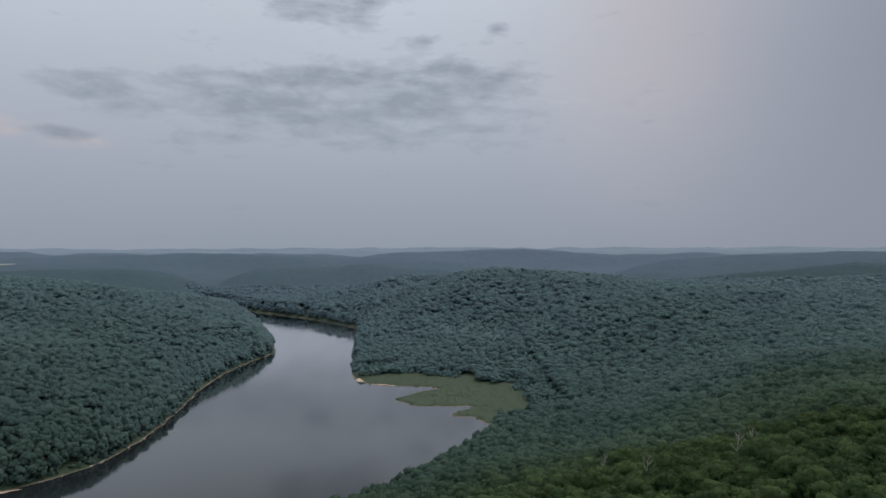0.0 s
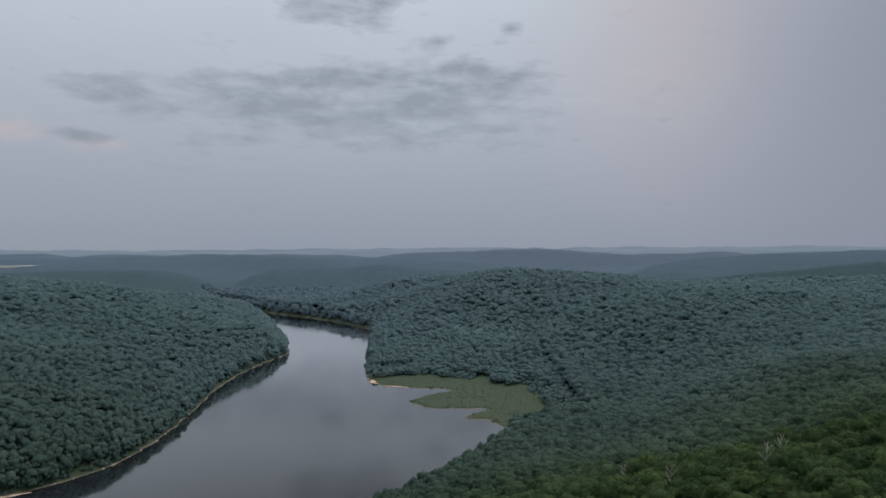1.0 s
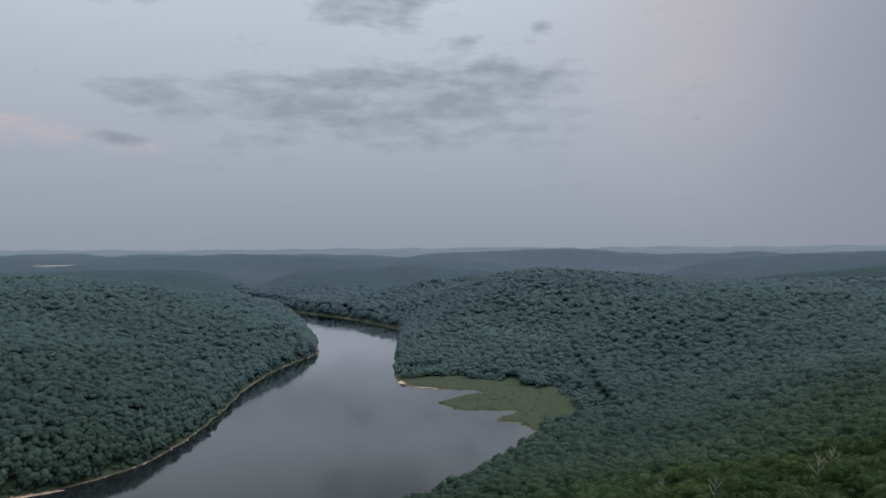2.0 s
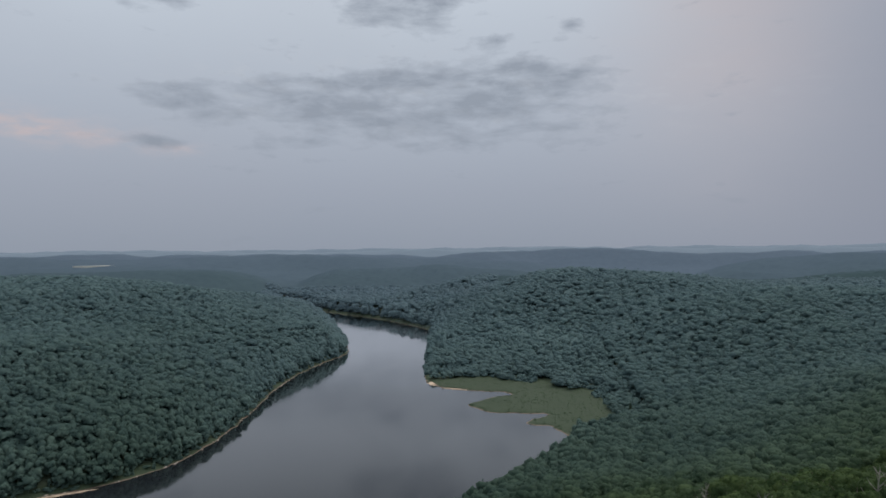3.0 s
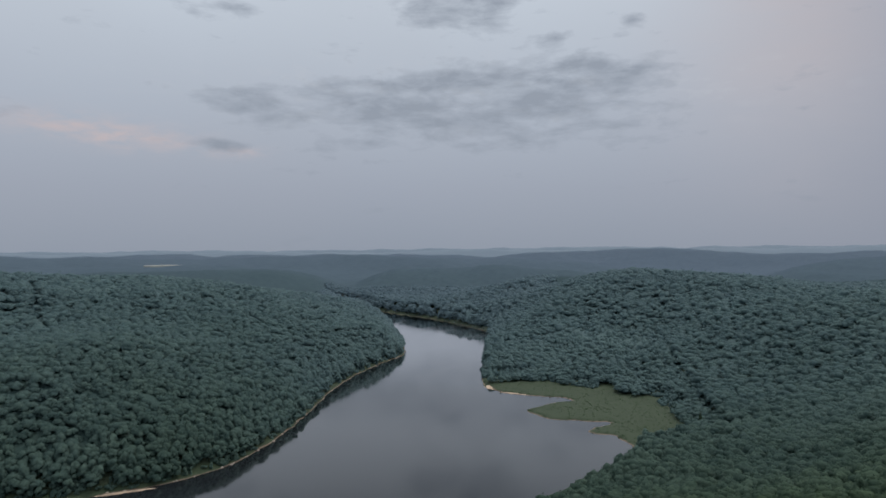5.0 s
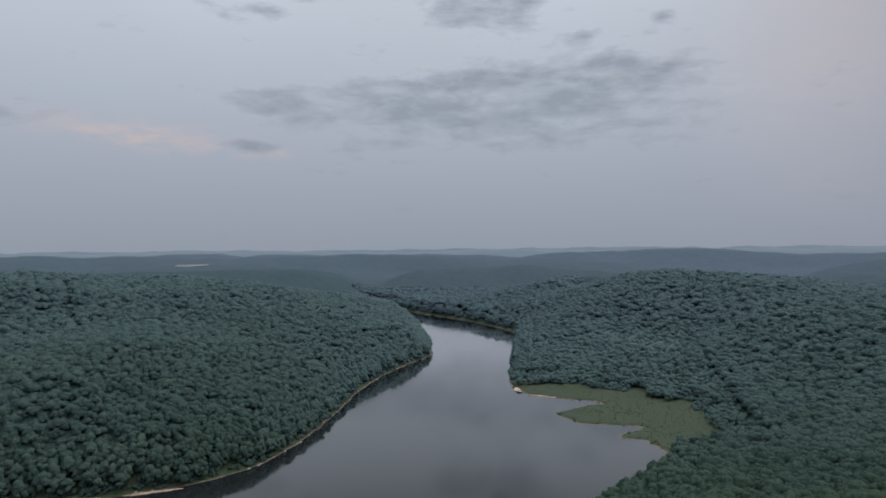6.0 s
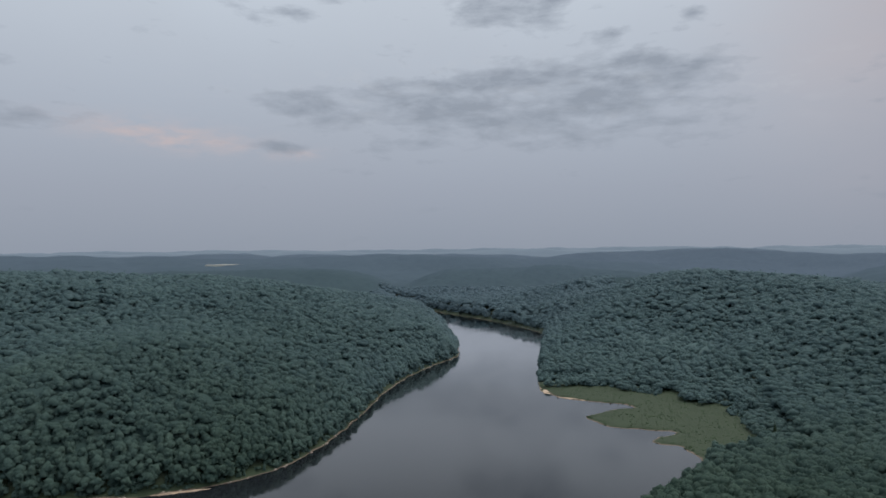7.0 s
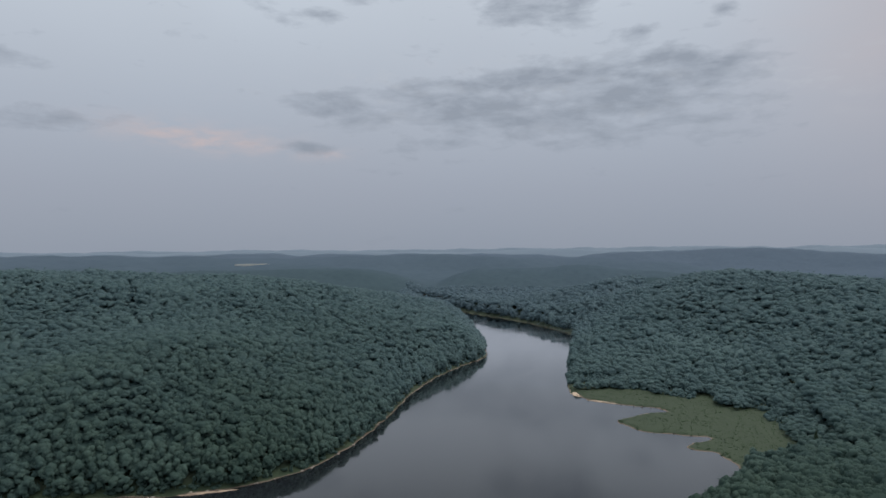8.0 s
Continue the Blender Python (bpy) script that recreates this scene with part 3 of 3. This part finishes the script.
class Canopy:
    """A sheet of tree tops over the land, on a jittered grid."""

    def __init__(self, x0, x1, y0, y1, step, above, rough):
        gx, gy = np.meshgrid(np.arange(x0, x1, step), np.arange(y0, y1, step))
        gx = gx + rng.uniform(-0.3, 0.3, gx.shape) * step
        gy = gy + rng.uniform(-0.3, 0.3, gy.shape) * step
        i = np.arange(gx.size).reshape(gx.shape)
        self.quads = np.stack([i[:-1, :-1], i[:-1, 1:], i[1:, 1:], i[1:, :-1]], -1).reshape(-1, 4)
        self.x, self.y = gx.ravel(), gy.ravel()
        ground_z, self.d = land(self.x, self.y)
        self.low = ground_z
        self.z = ground_z + above + rng.uniform(-rough, rough, ground_z.shape) + value_noise(self.x, self.y, 40, 61) * 1.5
        self.r, self.a = np.hypot(self.x, self.y), np.degrees(np.arctan2(self.x, self.y))
        self.reach = self.r + value_noise(self.x, self.y, 300, 81) * 60

    def sheet(self, name, good, mat, label):
        """One sheet over the good spots."""
        q = self.quads[good[self.quads].all(1)]
        used, inv = np.unique(q, return_inverse=True)
        me = with_tone(mesh_from(name, np.stack([self.x, self.y, self.z], 1)[used], inv.reshape(-1, 4), True), rng.uniform(0, 1, len(used)), None, haze_dist_at(self.x, self.y)[used])
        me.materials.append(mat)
        return tagged(new(name, me), label, "forest", kind="stuff")


c = Canopy(-2100, 2000, 500, 2350, 9.0, 12.0, 3.0)
c.sheet("far_woods", (c.r > 1340) & (c.reach < 2270) & (c.d > 30) & (c.a > -62) & (c.a < 50), CANOPY, "distant wooded hills behind the lake, tinted blue-green for haze")
c = Canopy(-4000, 4000, -1500, 4000, 16.0, 13.0, 2.4)
c.z -= np.where(c.reach < 2300, 5.0, 0)
c.sheet("far_woods", (c.reach > 2120) & (c.r < 3980), CANOPY, "far wooded ridges, tinted dim blue-green for haze")
c.sheet("surrounding_woods", (c.r < 2300) & (c.r > 150) & ((c.a < -58) | (c.a > 44)) & (c.d > 12), WOODS, "dense broadleaf woods on the hills beside the lake")
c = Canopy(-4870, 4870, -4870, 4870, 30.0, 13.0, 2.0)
tagged(c.sheet("backdrop", (c.r > 3930) & (c.r < 4870), HAZE_RIDGE, "ridges along the horizon, glowing pale blue for haze"), kind="structure")
# leaf-coloured sheet added under the crowns to keep the gaps from going black
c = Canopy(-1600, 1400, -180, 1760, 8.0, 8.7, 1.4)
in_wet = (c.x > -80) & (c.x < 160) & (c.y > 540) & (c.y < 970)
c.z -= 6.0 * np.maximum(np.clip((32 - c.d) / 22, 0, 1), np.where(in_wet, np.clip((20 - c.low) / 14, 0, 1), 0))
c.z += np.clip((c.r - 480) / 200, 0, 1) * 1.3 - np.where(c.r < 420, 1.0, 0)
woods = (((c.a > -62) & (c.a < 48)) | (c.r < 180)) & (c.d > 12) & ((c.low > 17) | ~in_wet)
c.sheet("gap_fill", woods & (c.r < 480) & (c.x > -60), WOODS, "added green sheet filling the gaps between the near crowns")
c.sheet("gap_fill", woods & (c.r < 1375) & ((c.r > 460) | (c.x < -40)), WOODS, "added leafy sheet filling the gaps between the forest crowns")


def build_tree(v):
    """One broadleaf tree: trunk with limbs, and a leafy crown."""
    base, height, radius = rng.uniform(7.0, 8.0), rng.uniform(5.5, 7.5), rng.uniform(3.6, 4.3)
    cv, cf, co = crown(19, 1, 1300, 0.40, radius, height, base)
    tv, tf = joined([pole(0.34, 0.20, 0, base + 2, 7), pole(0.20, 0.07, base + 2, base + height * 0.7, 6)] +
                    [limb((0, 0, base - 0.5 + q * 0.7), (math.cos(q * 2.2) * 3, math.sin(q * 2.2) * 3, base + 2.2 + q * 0.8), 0.13, 0.04) for q in range(6)])
    trunk_me = mesh_from("trunk", tv, tf, True)
    trunk_me.materials.append(BARK)
    crowns = []
    for tone in (0.12, 0.35, 0.6, 0.9):
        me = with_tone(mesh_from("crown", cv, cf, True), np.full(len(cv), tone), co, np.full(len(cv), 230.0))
        me.materials.append(WOODS)
        crowns.append(me)
    return trunk_me, crowns


TREE_KINDS = [build_tree(v) for v in range(7)]
SHADES = ("dark green", "mid-green", "fresh green", "yellowish-green")
for w in np.where(single)[0]:
    trunk_me, crowns = TREE_KINDS[tree_kind[w] % 7]
    shade = int(min(3, tree_tone[w] * 4))
    tree = new("tree")
    tree.empty_display_size = 0.5
    tree.matrix_world = Matrix.LocRotScale(tree_pos[w], Euler((0, 0, tree_turn[w])), (wide_s[w], wide_s[w], tall_s[w]))
    tagged(tree, SHADES[shade] + " broadleaf tree in full leaf on the hillside", "tree", "trees on the near hillside")
    new("trunk", trunk_me).parent = tree
    new("crown", crowns[shade]).parent = tree

# ---- marsh, banks and shore details ----


def scatter(n, x0, x1, y0, y1):
    return rng.uniform(x0, x1, n), rng.uniform(y0, y1, n)


def tuft():
    v, f = lump(1, 0.3)
    f = f[v[f].mean(1)[:, 2] > -0.2]
    return v * np.array([1.0, 1.0, 0.75]), f, leaf_normals(v, np.zeros(3), -1.0, 0.5)


TUFTS = [tuft() for _ in range(8)]
SHRUBS = [crown(4, 1, 26, 0.42, 1.9, 2.2, -0.3) for _ in range(8)]


def scattered(name, shapes, x, y, keep, wide, tall, mat, label, category):
    z, d = land(x, y)
    w = keep(x, y, z, d)
    x, y, z = x[w], y[w], z[w]
    n = len(x)
    at = (np.stack([x, y, z - 0.1], 1), np.stack([rng.uniform(*wide, n), rng.uniform(*tall, n)], 1), rng.uniform(0, 6.28, n), rng.integers(0, 99, n),
          np.clip(rng.uniform(0, 1, n) * 0.6 + 0.4 * (value_noise(x, y, 18, 91) * 0.5 + 0.5), 0, 1))
    V, F, T, O = tiled(shapes, *at[:3], at[3] % len(shapes), at[4])
    me = with_tone(mesh_from(name, V, F, True), T, O, haze_dist_at(V[:, 0], V[:, 1]))
    me.materials.append(mat)
    return tagged(new(name, me), label, category, kind="stuff")


def along(line, n, reach):
    """Random spots within reach of a shore line."""
    p = np.array(line, float)
    a, b = p[:-1], p[1:]
    w = rng.choice(len(a), n, p=np.hypot(*(b - a).T) / np.hypot(*(b - a).T).sum())
    q = a[w] + (b - a)[w] * rng.uniform(size=(n, 1)) + rng.uniform(-reach, reach, (n, 2))
    return q[:, 0], q[:, 1]


def in_marsh(x, y, z, d):
    return (d > 1.0) & (z < 3.6) & (y > 545) & (y < 805) & (x > -75) & (x < 170)


x, y = scatter(5200, -75, 170, 545, 805)
scattered("marsh_grass", TUFTS, x, y, in_marsh, (0.6, 1.6), (0.12, 0.38), MARSH_GREEN, "yellow-green marsh grass tussocks on the low point", "grass")
x, y = scatter(4200, -75, 210, 545, 840)
scattered("shrubs", SHRUBS, x, y, lambda x, y, z, d: (d > 4) & (z > 1.9) & (z < 13.0) & (value_noise(x, y, 26, 92) + (z - 3) * 0.2 > 0.0), (0.7, 2.3), (0.7, 2.4), WOODS, "low leafy shrubs at the marsh edge", "bush")
x, y = along(WEST_SHORE, 3600, 16)
scattered("shrubs", SHRUBS, x, y, lambda x, y, z, d: (d > 2.4) & (d < 13) & (value_noise(x, y, 20, 93) + d * 0.14 > 0.0), (0.6, 2.0), (0.7, 2.4), WOODS, "leafy shrubs along the sandy bank", "bush")
x, y = along(EAST_SHORE[:9], 1200, 24)
scattered("shrubs", SHRUBS, x, y, lambda x, y, z, d: (d > 10) & (d < 22), (1.2, 2.6), (1.2, 3.0), WOODS, "leafy thicket behind the far bank", "bush")
x, y = along(EAST_SHORE[:9], 5000, 18)
scattered("bank_grass", TUFTS, x, y, lambda x, y, z, d: (d > 1.5) & (d < 12), (1.0, 2.6), (0.3, 0.8), BANK_GREEN, "pale grey-green grassy strip along the far bank", "grass")
x, y = along(EAST_SHORE[-7:-2], 1300, 16)
scattered("shrubs", SHRUBS, x, y, lambda x, y, z, d: (d > 1.0) & (d < 12), (0.6, 2.0), (0.8, 2.6), WOODS, "leafy shrubs overhanging the cove", "bush")
x, y = along(EAST_SHORE[8:11], 900, 14)
scattered("shrubs", SHRUBS, x, y, lambda x, y, z, d: (d > 1.0) & (d < 11), (0.7, 2.2), (0.8, 2.8), WOODS, "leafy shrubs at the foot of the wooded slope", "bush")

SAND = plain("pale_sand", (0.34, 0.25, 0.18), (0.52, 0.41, 0.31), 0.5, 0.95, 0.05)
STONE = plain("shore_rock", (0.16, 0.14, 0.12), (0.34, 0.29, 0.25), 1.2, 0.9, 0.05)


def sandbank(cx, cy, length, width, height, turn):
    """A low uneven hump of bare sand."""
    n, m = 26, 12
    u, v = np.meshgrid(np.linspace(-1, 1, n), np.linspace(-1, 1, m))
    edge = np.clip(1 - u ** 2 - v ** 2, 0, 1)
    z = height * edge - 0.3 + value_noise(u * 20, v * 20, 3, 95) * 0.15
    x, y = u * length * np.sqrt(1 - 0.5 * v ** 2) + value_noise(u * 9, v * 9, 2, 96) * 1.2, v * width * (1 - 0.35 * u) + value_noise(u * 9, v * 9, 2, 97) * 0.8
    i = np.arange(n * m).reshape(m, n)
    q = np.stack([i[:-1, :-1], i[:-1, 1:], i[1:, 1:], i[1:, :-1]], -1).reshape(-1, 4)
    ob = new("sandbank", mesh_from("sandbank", np.stack([x.ravel(), y.ravel(), z.ravel()], 1), q, True))
    ob.data.materials.append(SAND)
    ob.matrix_world = pose(cx, cy, 0.1, 0, 0, turn)
    return tagged(ob, "bare pale sand bank at the tip of the point", "sandbank")


sandbank(-62, 756, 21, 6.5, 1.1, 112)
sandbank(-30, 721, 24, 2.2, 0.9, -18)
sandbank(-270, 409, 22, 1.8, 0.8, 32)


def rock(x, y, size):
    v, f = lump(2, 0.22)
    ob = new("rock", mesh_from("rock", v * np.array([size, size * 0.7, size * 0.5]), f))
    ob.data.materials.append(STONE)
    ob.matrix_world = pose(x, y, 0.15, 0, 0, rng.uniform(0, 360))
    return tagged(ob, "weathered brown rock lying at the waterline", "rock", "rocks along the shore")


sx, sy = scatter(9000, -330, -190, 380, 1010)
sd = shore_distance(sx, sy)
for w in np.where((sd > -0.6) & (sd < 1.4))[0][:70]:
    rock(sx[w], sy[w], rng.uniform(0.6, 1.5))


def dead_tree(x, y, height, lean):
    """A leafless grey snag with bare limbs."""
    z = float(land([x], [y])[0][0])
    tree = new("dead_tree")
    tree.matrix_world = pose(x, y, z - 0.3, 0, lean, rng.uniform(0, 360))
    tagged(tree, "leafless bleached grey dead tree among green crowns", "dead tree", "dead trees on the near hillside")
    trunk = new("trunk", mesh_from("trunk", *joined([pole(0.34, 0.18, 0, height * 0.6, 7), pole(0.18, 0.04, height * 0.6, height, 6)]), True))
    trunk.data.materials.append(DEAD)
    trunk.parent = tree
    for i in range(11):
        a, h = i * 2.4 + rng.uniform(-0.4, 0.4), height * (0.45 + 0.045 * i)
        l = (height - h) * 0.26 + 1.1
        tip = np.array((math.cos(a) * l, math.sin(a) * l, h + l * rng.uniform(1.0, 1.6)))
        mid = np.array((0, 0, h)) * 0.45 + tip * 0.55 + np.array((0, 0, -0.3))
        twig = mid + rng.normal(size=3) * 0.5 + np.array((math.cos(a + 0.9), math.sin(a + 0.9), 1.0)) * l * 0.35
        b = new("branch", mesh_from("branch", *joined([limb((0, 0, h), mid, 0.14, 0.09), limb(mid, tip, 0.09, 0.03), limb(mid, twig, 0.07, 0.02)]), True))
        b.data.materials.append(DEAD)
        b.parent = tree


for x, y, h, lean in [(75, 190, 20.5, 4), (106, 193, 21, -5), (123, 212, 21, 3), (78, 240, 18, -3)]:
    dead_tree(x, y, h, lean)


NEEDLES = foliage("hemlock_needles", [(0, (0.022, 0.042, 0.024), (0.050, 0.078, 0.040))])


def conifer(x, y, height):
    """A dark conical hemlock: whorls of drooping boughs on a straight trunk."""
    z = float(land([x], [y])[0][0])
    tree = new("conifer")
    tree.matrix_world = pose(x, y, z - 0.3, 0, 0, rng.uniform(0, 360))
    tagged(tree, "dark green conical hemlock at the lake edge", "conifer", "hemlocks at the lake edge")
    trunk = new("trunk", mesh_from("trunk", *pole(0.28, 0.03, 0, height, 7), True))
    trunk.data.materials.append(BARK)
    trunk.parent = tree
    V, F, n = [], [], 0
    for i in range(150):
        s = i / 150
        a, h = i * 2.4, height * (0.14 + 0.86 * s)
        l = (1 - s) * height * 0.21 * rng.uniform(0.75, 1.15) + 0.25
        d, t = np.array((math.cos(a), math.sin(a), 0)), np.array((-math.sin(a), math.cos(a), 0))
        p = np.array((0, 0, h))
        V.append(np.array([p, p + d * l * 0.6 + t * l * 0.24 - (0, 0, l * 0.12), p + d * l - (0, 0, l * 0.42), p + d * l * 0.6 - t * l * 0.24 - (0, 0, l * 0.12), p + d * l * 0.6 + (0, 0, l * 0.10)]))
        F.append(np.array([[0, 1, 4], [1, 2, 4], [2, 3, 4], [3, 0, 4]]) + n)
        n += 5
    me = with_tone(mesh_from("crown", np.concatenate(V), np.concatenate(F)), np.full(n, rng.uniform(0.2, 0.7)))
    me.materials.append(NEEDLES)
    new("crown", me).parent = tree


for x, y, h in [(20, 424, 15), (33, 448, 13), (132, 604, 14)]:
    conifer(x, y, h)


def driftwood(x, y, size):
    ob = new("stump", mesh_from("stump", *joined([pole(size * 0.5, size * 0.3, -0.6, size * 1.5, 8), limb((0, 0, 0.3), (size * 1.6, 0.4, 0.2), 0.35, 0.1), limb((0, 0, 0.4), (-size, -size * 0.8, 0.1), 0.3, 0.1),
                                                     limb((0, 0, size), (size * 0.8, -0.5, size * 2.0), 0.2, 0.05)]), True))
    ob.data.materials.append(BARK)
    ob.matrix_world = pose(x, y, 0.0, 0, 0, rng.uniform(0, 360))
    tagged(ob, "dark waterlogged tree stump standing in the shallows", "stump", "stumps in the shallows")


for x, y, q in [(-47, 727, 1.3), (-2, 711, 0.9), (6, 709, 1.0), (14, 707, 0.8), (-14, 714, 0.7)]:
    driftwood(x, y, q)


# a pale mown clearing on the far plateau, a slab lifted to treetop height to fit the camera's view
cl = land([-1400, -1365, -1330, -1378], [2150, 2180, 2210, 2205])[0].max() + 13.5
bm = bmesh.new()
ring = [bm.verts.new((math.cos(a) * 62 * (1 + 0.15 * math.sin(3 * a)), math.sin(a) * 26, 0)) for a in np.linspace(0, 2 * math.pi, 28, endpoint=False)]
bm.faces.new(ring)
ex = bmesh.ops.extrude_face_region(bm, geom=bm.faces[:])
bmesh.ops.translate(bm, verts=[v for v in ex["geom"] if isinstance(v, bmesh.types.BMVert)], vec=(0, 0, -22))
bmesh.ops.recalc_face_normals(bm, faces=bm.faces[:])
me = bpy.data.meshes.new("clearing")
bm.to_mesh(me)
bm.free()
me.materials.append(plain("dry_field", (0.40, 0.40, 0.36), (0.55, 0.54, 0.49), 0.05, 0.95))
clearing = new("clearing", me)
clearing.matrix_world = pose(-1372, 2180, cl, 0, 0, 32)
tagged(clearing, "pale dry open field on the far plateau", "clearing", kind="structure")
